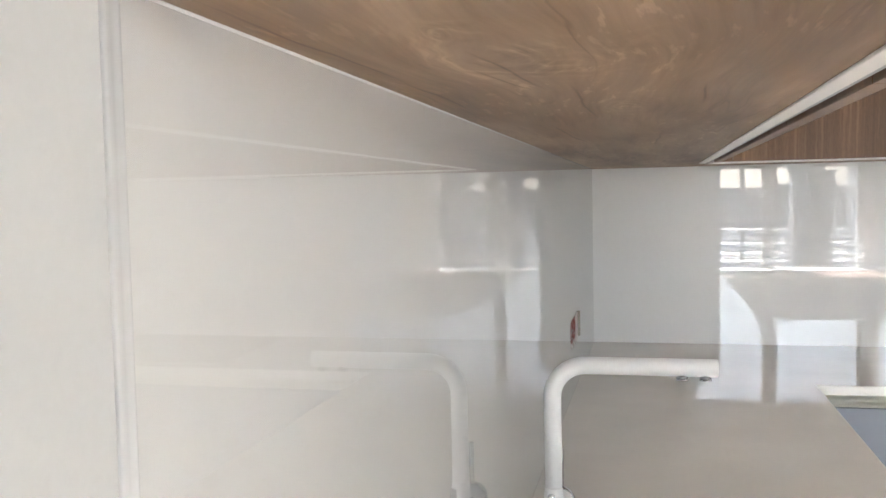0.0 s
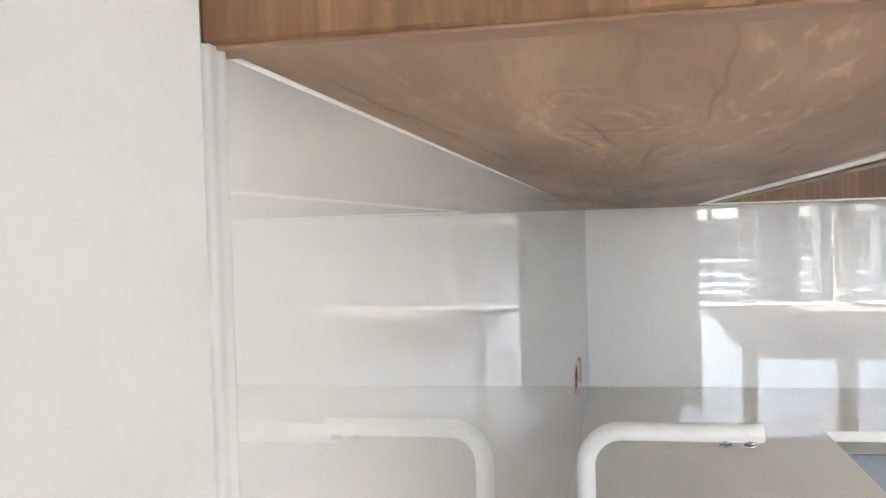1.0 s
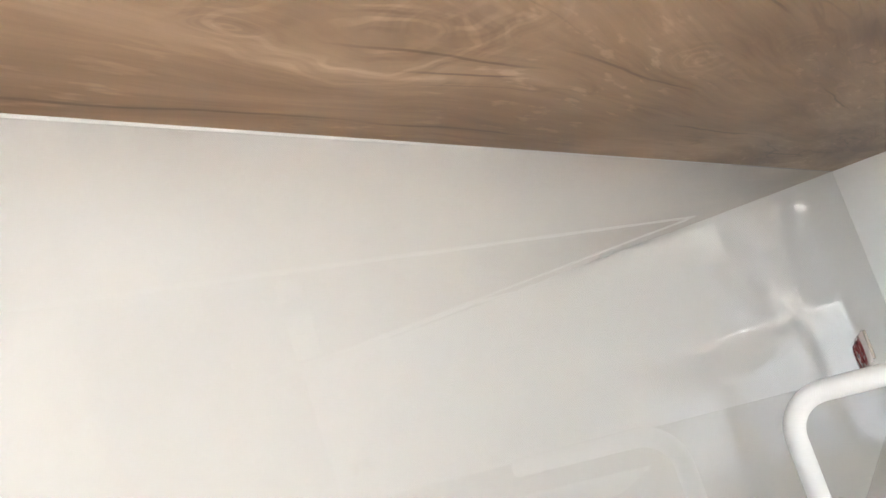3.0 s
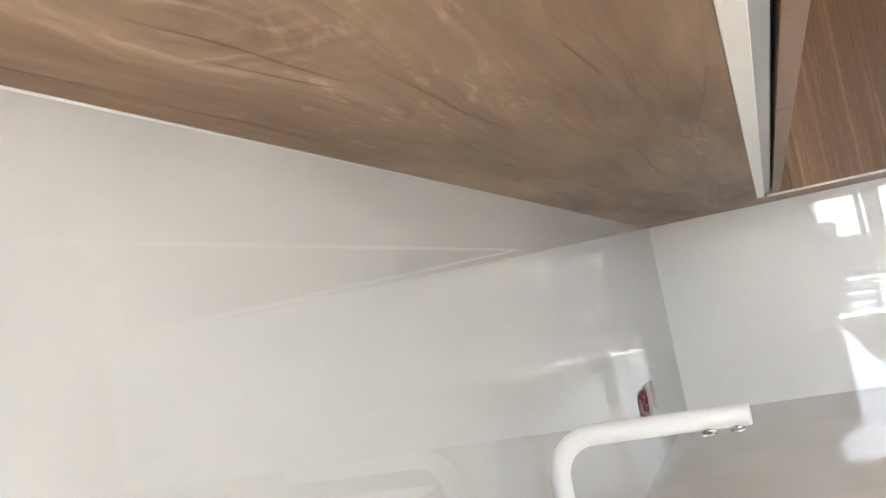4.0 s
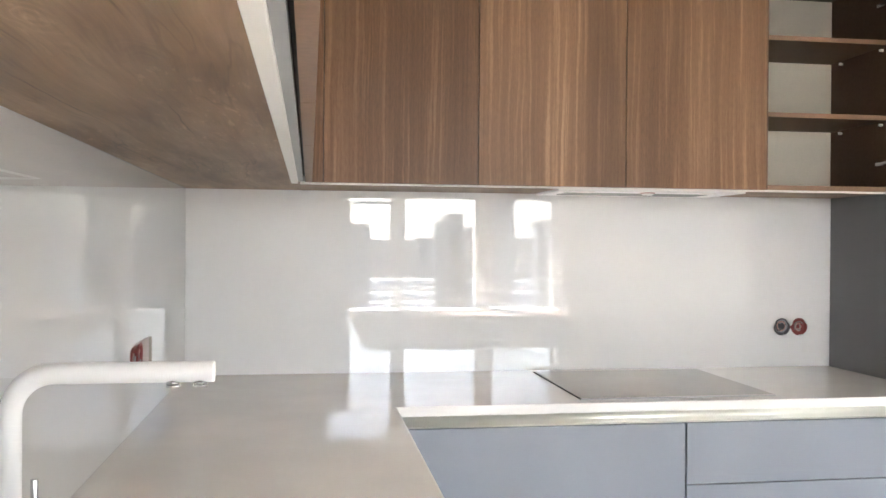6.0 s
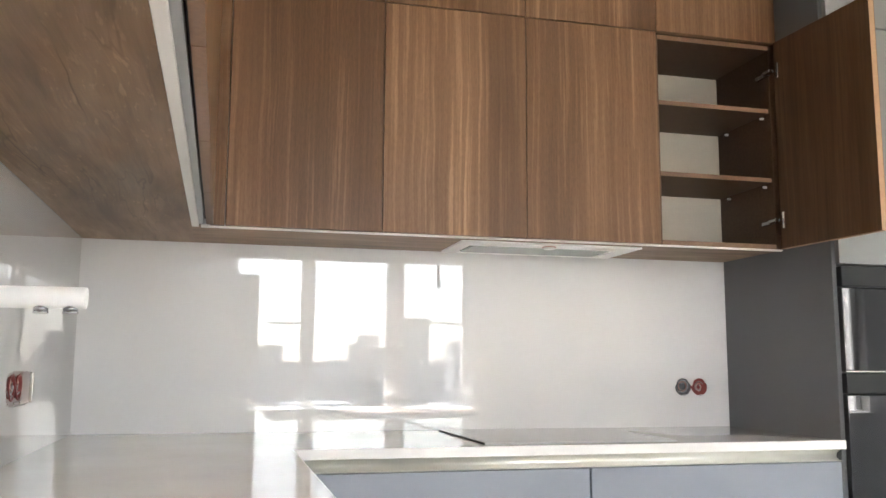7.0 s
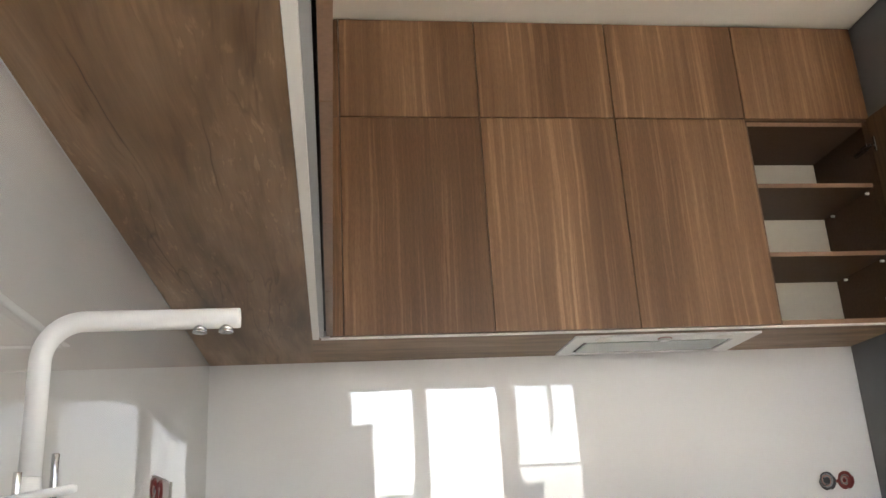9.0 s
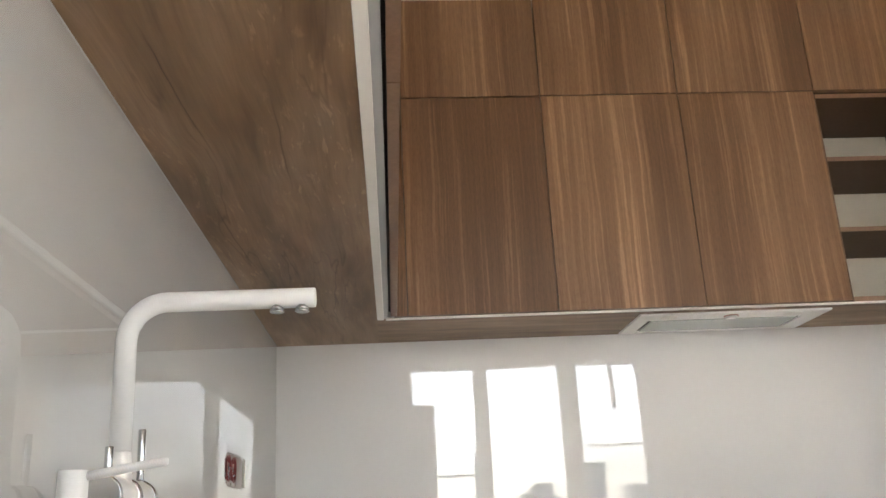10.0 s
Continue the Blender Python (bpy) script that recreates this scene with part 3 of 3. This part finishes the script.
# the open unit
x0, x1 = COLS[3], COLS[4]
oc = thing("wall_cabinet", "walnut wall cabinet with its door wide open and empty shelves", "cabinet", (0, 0, 0), "wall cabinets")
T = 0.016
part("side_panel", boxes(((x0 + 0.001, -0.003, US + 0.003), (x0 + T, -0.362, 2.217))), M_DARKWOOD, oc)
part("side_panel", boxes(((x1 - T, -0.003, US + 0.003), (x1 - 0.001, -0.362, 2.217))), M_DARKWOOD, oc)
part("back_panel", boxes(((x0 + T, -0.027, US + 0.003), (x1 - T, -0.034, 2.217))), M_CREAM, oc, "cream back panel")
for z, d in ((2.202, 0.362), (1.980, 0.352), (1.738, 0.352), (1.508, 0.362)):
    part("shelf", boxes(((x0 + T + 0.0005, -0.035, z), (x1 - T - 0.0005, -d + 0.002, z + T - 0.001))), M_DARKWOOD, oc)
    part("edge_band", boxes(((x0 + T + 0.0005, -d + 0.002, z), (x1 - T - 0.0005, -d, z + T - 0.001))), M_EDGE, oc, "walnut edge band")
for z in (1.977, 1.735):
    for y in (-0.10, -0.32):
        part("shelf_pin", rod((x1 - T, y, z - 0.008), (x1 - T - 0.013, y, z - 0.008), 0.0046, 14, 0.001), M_PLASTIC, oc)
hinge_at = Vector((2.2475, -0.392, 0))
swing = pose(hinge_at.x, hinge_at.y, 0, 0, 0, -86.5)
dd = part("door", boxes(((0.0, -0.018, 1.506), (0.428, 0.0, 2.216)), bevel=0.0008), M_DOORIN, oc, "open door, dark inner face")
dd.matrix_local = swing
de = part("edge_band", boxes(((0.4281, -0.018, 1.506), (0.4295, 0.0, 2.216)), ((0.0, -0.018, 1.5045), (0.4295, 0.0, 1.5059))), M_DOOREDGE, dd, "pale tan edge")
df = part("door_face", boxes(((0.0, 0.0003, 1.506), (0.4295, 0.0015, 2.216))), M_DOOR, dd)
for z in (2.115, 1.600):
    hg = part("hinge", boxes(((x1 - T - 0.012, -0.30, z - 0.007), (x1 - T, -0.372, z + 0.007)), ((x1 - T - 0.026, -0.358, z - 0.006), (x1 - T - 0.004, -0.400, z + 0.006)), bevel=0.002), M_CHROME, oc, "steel hinge arm")
    part("hinge_plate", boxes(((x1 - T - 0.004, -0.404, z - 0.028), (x1 - T + 0.010, -0.416, z + 0.028)), bevel=0.002), M_CHROME, hg)

# underside board, light profile and filler
solid("underside_board", boxes(((0.3405, -0.0015, US), (TALL_X - 0.0015, -0.350, US + 0.003))), M_UNDER_B,
      "walnut laminate underside board above the splashback", "board")
solid("light_profile", boxes(((0.366, -0.351, US - 0.004), (TALL_X - 0.0015, -0.364, US + 0.002)), bevel=0.001), M_PROFILE,
      "thin pale profile strip under the wall cabinets", "profile")
fl = thing("trim", "narrow walnut filler panel in the cabinet corner", "trim", kind="structure")
part("lower_strip", boxes(((0.392, DY0, US + 0.001), (COLS[0] - 0.001, DY1 + 0.002, 2.2175))), M_DOOR, fl)
part("upper_strip", boxes(((0.392, DY0, 2.220), (COLS[0] - 0.0015, DY1 + 0.002, 2.577))), M_DOOR, fl)
solid("trim", boxes(((COLS[4] + 0.0005, -0.003, US + 0.003), (TALL_X - 0.0012, -0.362, 2.580))), M_DARKWOOD, "dark filler strip beside the tall cabinet", "trim", kind="structure")

# hood
hd = thing("cooker_hood", "white built-in cooker hood with grey panel and button", "cooker hood")
hz = US - 0.0005
hx0, hx1, hy0, hy1 = 1.153, 1.768, -0.030, -0.303
ix0, ix1, iy0, iy1 = 1.200, 1.706, -0.052, -0.225
part("frame", boxes(((hx0, hy0, hz - 0.006), (hx1, iy0, hz)), ((hx0, iy1, hz - 0.006), (hx1, hy1, hz)),
                    ((hx0, iy0, hz - 0.006), (ix0, iy1, hz)), ((ix1, iy0, hz - 0.006), (hx1, iy1, hz))), M_WHITE, hd)
# black sheet that paints the shade in the gap round the panel
part("gap_shade", boxes(((ix0 + 0.0005, iy0 - 0.0005, hz - 0.0012), (ix1 - 0.0005, iy1 + 0.0005, hz - 0.0002))), M_BLACK, hd)
part("panel", boxes(((ix0 + 0.014, iy0 - 0.008, hz - 0.0062), (ix1 - 0.014, iy1 + 0.014, hz - 0.002)), bevel=0.001), M_HOODGLASS, hd, "grey glass panel")
part("button", rod((1.457, -0.262, hz - 0.006), (1.457, -0.262, hz - 0.014), 0.019, 24, 0.003), M_PLASTIC, hd)
part("button_ring", rod((1.457, -0.262, hz - 0.0055), (1.457, -0.262, hz - 0.009), 0.023, 24), M_PINK, hd, "thin pinkish ring")
for x in (1.255, 1.660):
    part("lamp", rod((x, -0.262, hz - 0.0055), (x, -0.262, hz - 0.008), 0.028, 24), M_PROFILE, hd, "unlit round lamp")

# ---- wall cabinets over the sink run ----
lc = thing("wall_cabinet", "long walnut wall cabinet over the sink run", "cabinet")
LY = -2.800
part("underside", boxes(((0.0015, -0.0015, US), (0.3405, LY + 0.016, US + 0.016))), M_UNDER_L, lc, "oak laminate underside with wild grain")
part("body", boxes(((0.0015, -0.003, US + 0.017), (0.358, LY + 0.016, 2.580))), M_DARKWOOD, lc)
ep = part("end_panel", boxes(((0.0015, LY + 0.0155, US - 0.0015), (0.402, LY, 2.580)), bevel=0.0012), M_DOOR, lc, "walnut end panel")
part("edge_band", boxes(((0.002, LY + 0.0150, US - 0.003), (0.4015, LY + 0.0005, US - 0.0016)), bevel=0.0005), M_EDGE, ep, "plain walnut edge band")
part("light_profile", boxes(((0.341, -0.351, US - 0.002), (0.3605, LY + 0.016, US + 0.012)), bevel=0.001), M_PROFILE, lc, "pale profile strip")
part("grip_rail", boxes(((0.361, -0.362, US + 0.004), (0.375, LY + 0.016, US + 0.016))), M_GREYPROF, lc, "grey metal grip rail")
# solid black strip in place of the shade behind the profile
part("shadow_gap", boxes(((0.375, -0.366, US + 0.020), (0.381, LY + 0.016, US + 0.026))), M_BLACK, lc)
n = 5
for i in range(n):
    a, b = -0.388 - i * (2.394 / n), -0.388 - (i + 1) * (2.394 / n)
    dl = part("door", boxes(((0.381, a - 0.0012, US + 0.0012), (0.400, b + 0.0012, 2.217)), bevel=0.0006), M_DOOR, lc)
    part("edge_band", boxes(((0.3812, a - 0.0013, US), (0.3998, b + 0.0013, US + 0.0011))), M_EDGE, dl, "plain walnut edge band")
    part("top_door", boxes(((0.381, a - 0.0012, 2.220), (0.400, b + 0.0012, 2.577)), bevel=0.0008), M_DOOR, lc)

# ---- tall oven cabinet ----
tc = thing("tall_cabinet", "tall graphite and pale grey cabinet housing the ovens", "cabinet")
TX1 = TALL_X + 0.60
part("side_panel", boxes(((TALL_X, -0.0005, 0.0), (TALL_X + 0.018, -0.600, 2.582)), bevel=0.001), M_GREYPANEL, tc, "graphite side panel")
part("side_panel", boxes(((TX1 - 0.018, -0.0005, 0.0), (TX1, -0.600, 2.582)), bevel=0.001), M_GREYPANEL, tc, "graphite side panel")
part("body", boxes(((TALL_X + 0.0185, -0.003, 0.0), (TX1 - 0.0185, -0.05, 2.58)), ((TALL_X + 0.0185, -0.05, 1.43), (TX1 - 0.0185, -0.575, 2.58)),
                   ((TALL_X + 0.0185, -0.05, 0.0), (TX1 - 0.0185, -0.575, 0.44))), M_GREYPANEL, tc)
for z0, z1 in ((2.206, 2.578), (1.432, 2.202), (0.12, 0.44)):
    part("front", boxes(((TALL_X + 0.012, -0.602, z0), (TX1 - 0.002, -0.620, z1)), bevel=0.001), M_PALEFRONT, tc, "pale grey handleless front")


def oven(name, z0, z1, label):
    o = thing(name, label, "oven")
    a, b = TALL_X + 0.020, TX1 - 0.020
    part("body", boxes(((a, -0.06, z0 + 0.002), (b, -0.598, z1 - 0.002))), M_OVENGREY, o)
    part("control_panel", boxes(((a - 0.006, -0.599, z1 - 0.062), (b + 0.006, -0.624, z1)), bevel=0.003, seg=2), M_OVENGREY, o, "dark grey control panel")
    part("door_glass", boxes(((a - 0.002, -0.599, z0 + 0.003), (b + 0.002, -0.617, z1 - 0.066)), bevel=0.002, seg=2), M_BLACKGLASS, o, "black glass door")
    part("bezel", boxes(((a - 0.0045, -0.599, z0 + 0.003), (a - 0.0022, -0.6185, z1 - 0.066))), M_BLACK, o)
    part("lower_trim", boxes(((a - 0.004, -0.599, z0), (b + 0.004, -0.620, z0 + 0.0025))), M_STEEL, o, "thin bright lower trim")


oven("microwave_oven", 1.102, 1.424, "black glass built-in microwave above the oven")
oven("oven", 0.45, 1.098, "black glass built-in oven below the microwave")

# ---- sockets without covers ----
def socket_cup(parent, c, axis, r, mat):
    """A round mounting box, open to the front, with a wire loop inside."""
    c, axis = Vector(c), Vector(axis)
    side = axis.orthogonal().normalized()
    up = axis.cross(side)
    bm = bmesh.new()
    n = 24
    rings = []
    for d, rr in ((-0.0005, r), (0.0012, r), (0.0012, r * 0.86), (-0.010, r * 0.82)):
        rings.append([bm.verts.new(c + axis * d + (side * math.cos(2 * math.pi * k / n) + up * math.sin(2 * math.pi * k / n)) * rr * (0.90 if k % 8 in (3, 4) else 1.0)) for k in range(n)])
    for a, b in zip(rings, rings[1:]):
        for k in range(n):
            bm.faces.new((a[k], a[(k + 1) % n], b[(k + 1) % n], b[k])).smooth = True
    bm.faces.new(rings[-1])
    cup = part("mounting_box", bm, mat, parent, "round plastic mounting box")
    # loose wires coiled in loops, one end standing out
    for j in range(6):
        t0 = random.uniform(0, 6.28)
        turn = random.uniform(2.2, 4.6)
        r0 = r * random.uniform(0.22, 0.74)
        pts = []
        for k in range(15):
            q = k / 14
            t = t0 + turn * q
            rr = r0 * (1 + 0.18 * math.sin(2.5 * q + j))
            pts.append(c + axis * (-0.008 + 0.0075 * q) + (side * math.cos(t) + up * math.sin(t)) * min(rr, r * 0.78))
        part("wire", tube(pts, 0.0017, 8), (M_WIRE, M_PINK, M_PALEWIRE)[j % 3], cup)
    return cup


random.seed(11)
rs = thing("socket", "two open round socket boxes with loose wires", "socket", group="sockets")
socket_cup(rs, (2.0702, -0.0005, 1.0425), (0, -1, 0), 0.0312, M_DARKBOX)
socket_cup(rs, (2.1368, -0.0005, 1.0425), (0, -1, 0), 0.0312, M_RED)
part("connector", boxes(((2.099, -0.0022, 1.036), (2.108, 0.004, 1.046)), bevel=0.001), M_RED, rs)
ls = thing("socket", "uncovered double socket with red boxes in its cut-out", "socket", group="sockets")
part("plaster", boxes(((-0.0115, -0.884, 1.019), (-0.0095, -0.626, 1.097))), M_RECESS, ls, "bare plaster behind the cut-out")
for y in (-0.822, -0.752):
    socket_cup(ls, (-0.003, y, 1.062), (1, 0, 0), 0.031, M_RED)
part("mounting_plate", boxes(((-0.009, -0.715, 1.022), (-0.003, -0.632, 1.094)), ((-0.009, -0.878, 1.0205), (-0.002, -0.7155, 1.029)), bevel=0.0008), M_RECESS, ls, "dull grey plastic mounting plate")
for y in (-0.86, -0.80, -0.74):
    part("screw", rod((-0.003, y, 1.0255), (0.0002, y, 1.0255), 0.003, 10), M_STEEL, ls)
part("bracket", boxes(((-0.009, -0.640, 1.024), (0.005, -0.636, 1.094)), bevel=0.001), M_STEEL, ls, "thin metal bracket")

# ---- tap ----
fx, fy = 0.0665, -1.890
tap = thing("tap", "white kitchen tap with angular swivel spout and two nozzles", "tap", (fx, fy, WT))
def L(x, y, z):
    return (x - fx, y - fy, z - WT)


pts, rad = [L(fx, fy, 1.012)], [0.012]
R = 0.046
for k in range(13):
    a = math.pi / 2 * k / 12
    pts.append(L(fx + R - R * math.cos(a), fy, 1.184 - R + R * math.sin(a)))
    rad.append(0.012)
pts += [L(0.2845, fy, 1.184), L(0.2868, fy, 1.184), L(0.2872, fy, 1.184)]
rad += [0.012, 0.0116, 0.0108]
part("spout", tube(pts, rad, 28), M_WHITE, tap)
part("column", tube([L(fx, fy, WT), L(fx, fy, 0.905), L(fx, fy, 0.906), L(fx, fy, 1.0105), L(fx, fy, 1.0115)], [0.026, 0.026, 0.0205, 0.0125, 0.012], 28), M_WHITE, tap)
for x in (0.241, 0.271):
    nz = part("nozzle", tube([L(x, fy, 1.175), L(x, fy, 1.1698), L(x, fy, 1.1694)], [0.0078, 0.0078, 0.0070], 18), M_DARKCHROME, tap, "dark chrome nozzle")
    part("ring", tube([L(x, fy, 1.1694), L(x, fy, 1.1690), L(x, fy, 1.1668), L(x, fy, 1.1664), L(x, fy, 1.1664)], [0.0070, 0.0084, 0.0084, 0.0076, 0.0055], 18), M_CHROME, nz, "bright chrome ring")
val = part("valve", rod(L(fx, -1.945, 0.962), L(fx, -1.815, 0.962), 0.0215, 28, 0.002), M_WHITE, tap)
for y0, y1 in ((-1.954, -1.945), (-1.880, -1.867), (-1.815, -1.803)):
    part("ring", rod(L(fx, y0, 0.962), L(fx, y1, 0.962), 0.0228, 28, 0.001), M_CHROME, val, "chrome ring")
for y, z in ((-1.808, 1.045), (-1.933, 1.014)):
    part("lever", rod(L(0.068, y, 0.975), L(0.068, y, z), 0.0045, 14, 0.0008), M_CHROME, tap, "thin chrome lever")

sd = thing("soap_dispenser", "white soap dispenser with long thin spout", "soap dispenser", (0.081, -2.075, WT))
part("base", tube([(0, 0, 0), (0, 0, 0.006), (0, 0, 0.007), (0, 0, 0.030)], [0.022, 0.022, 0.012, 0.012], 24), M_WHITE, sd)
part("head", rod((0, 0, 0.030), (0, 0, 0.080), 0.0135, 24, 0.001), M_WHITE, sd)
part("nozzle", tube([(0.010, 0, 0.074), (0.05, 0, 0.080), (0.082, 0, 0.0845), (0.085, 0, 0.0845)], [0.0042, 0.0042, 0.004, 0.003], 14), M_WHITE, sd)

# ---- things by the windows ----
fr = thing("tall_cupboard", "tall plain white cupboard beside the window", "cupboard")
part("body", boxes(((0.012, -4.20, 0.02), (0.700, -4.72, 1.832)), bevel=0.004, seg=2), M_FRIDGE, fr)
part("door", boxes(((0.702, -4.203, 0.10), (0.724, -4.717, 1.830)), bevel=0.004, seg=2), M_FRIDGE, fr)
tb = thing("table", "plain dark wood table standing by the window", "table")
part("tabletop", boxes(((1.50, -4.08, 0.720), (2.60, -4.66, 0.745)), bevel=0.003), M_DARKWOOD, tb)
for x in (1.55, 2.55):
    for y in (-4.12, -4.62):
        part("leg", boxes(((x - 0.025, y - 0.025, 0), (x + 0.025, y + 0.025, 0.720)), bevel=0.003), M_DARKWOOD, tb)

# ---- town outside ----
GZ = -28.0
bm = bmesh.new()
vs = [bm.verts.new(p) for p in ((-3000, 3000, GZ), (3000, 3000, GZ), (3000, -4500, GZ), (-3000, -4500, GZ))]
bm.faces.new(vs)
solid("ground", bm, M_GROUND, "wide grey ground of the town below", "ground", kind="structure")


def block(s0, s1, top, d, deep=9.0, rows=9, cols=5, label="grey apartment block in the far town"):
    """A far building, by its bearing from the kitchen, roofline and distance."""
    xa, xb, y, z = 0.38 + s0 * d, 0.38 + s1 * d, -(d - 2.9), 1.33 + top * d
    b = thing("far_building", label, "building", (0, 0, 0), "far buildings")
    part("wall", boxes(((xa, y, GZ), (xb, y - deep, z))), M_FAR, b)
    part("roof", boxes(((xa - 0.3, y + 0.3, z), (xb + 0.3, y - deep - 0.3, z + 0.8))), M_FAR, b)
    w, h = (xb - xa) / cols, 3.2
    for r in range(rows):
        for c in range(cols):
            zc = z - 2.0 - r * h
            if zc - 1 > GZ:
                part("window", boxes(((xa + (c + 0.22) * w, y + 0.12, zc - 1.6), (xa + (c + 0.78) * w, y - 0.1, zc))), M_FARGLASS, b)


block(0.0200, 0.0690, 0.0192, 260)
block(0.1450, 0.1600, 0.0225, 300, cols=2)
block(0.1575, 0.1770, 0.0322, 310, cols=4, label="grey tower block in the far town")
block(0.1770, 0.1870, 0.0175, 300, cols=2)
block(0.2077, 0.2370, 0.0500, 190, cols=4, label="tall grey far apartment tower")
block(0.2660, 0.3300, 0.0260, 250)
random.seed(4)
s = -0.25
while s < 0.75:
    w = random.uniform(0.02, 0.05)
    block(s, s + w, random.uniform(0.002, 0.009), 620, 30, 3, 4, "low grey building of the far town")
    s += w + random.uniform(0.0, 0.01)
for sl, d, wd, s0 in ((-0.0417, 480, 14, 0.02), (-0.0435, 460, 12, 0.22), (-0.0568, 390, 9, 0.06), (-0.0678, 330, 6, 0.0), (-0.0762, 310, 7, 0.05)):
    z = 1.33 + sl * d
    solid("far_shed", boxes(((0.38 + s0 * d, -(d - 2.9), GZ), (0.38 + (s0 + 0.22) * d, -(d - 2.9) - wd, z))), M_SNOW, "long low pale roofed shed", "building", "far sheds")
cr = thing("tower_crane", "thin tower crane over the far town", "crane")
d = 200
cx, cy = 0.38 + 0.0935 * d, -(d - 2.9)
part("mast", boxes(((cx - 0.5, cy - 0.5, GZ), (cx + 0.5, cy + 0.5, 1.33 + 0.068 * d))), M_FAR, cr)
part("jib", boxes(((0.38 + 0.050 * d, cy - 0.3, 1.33 + 0.0449 * d), (0.38 + 0.104 * d, cy + 0.3, 1.33 + 0.0475 * d))), M_FAR, cr)
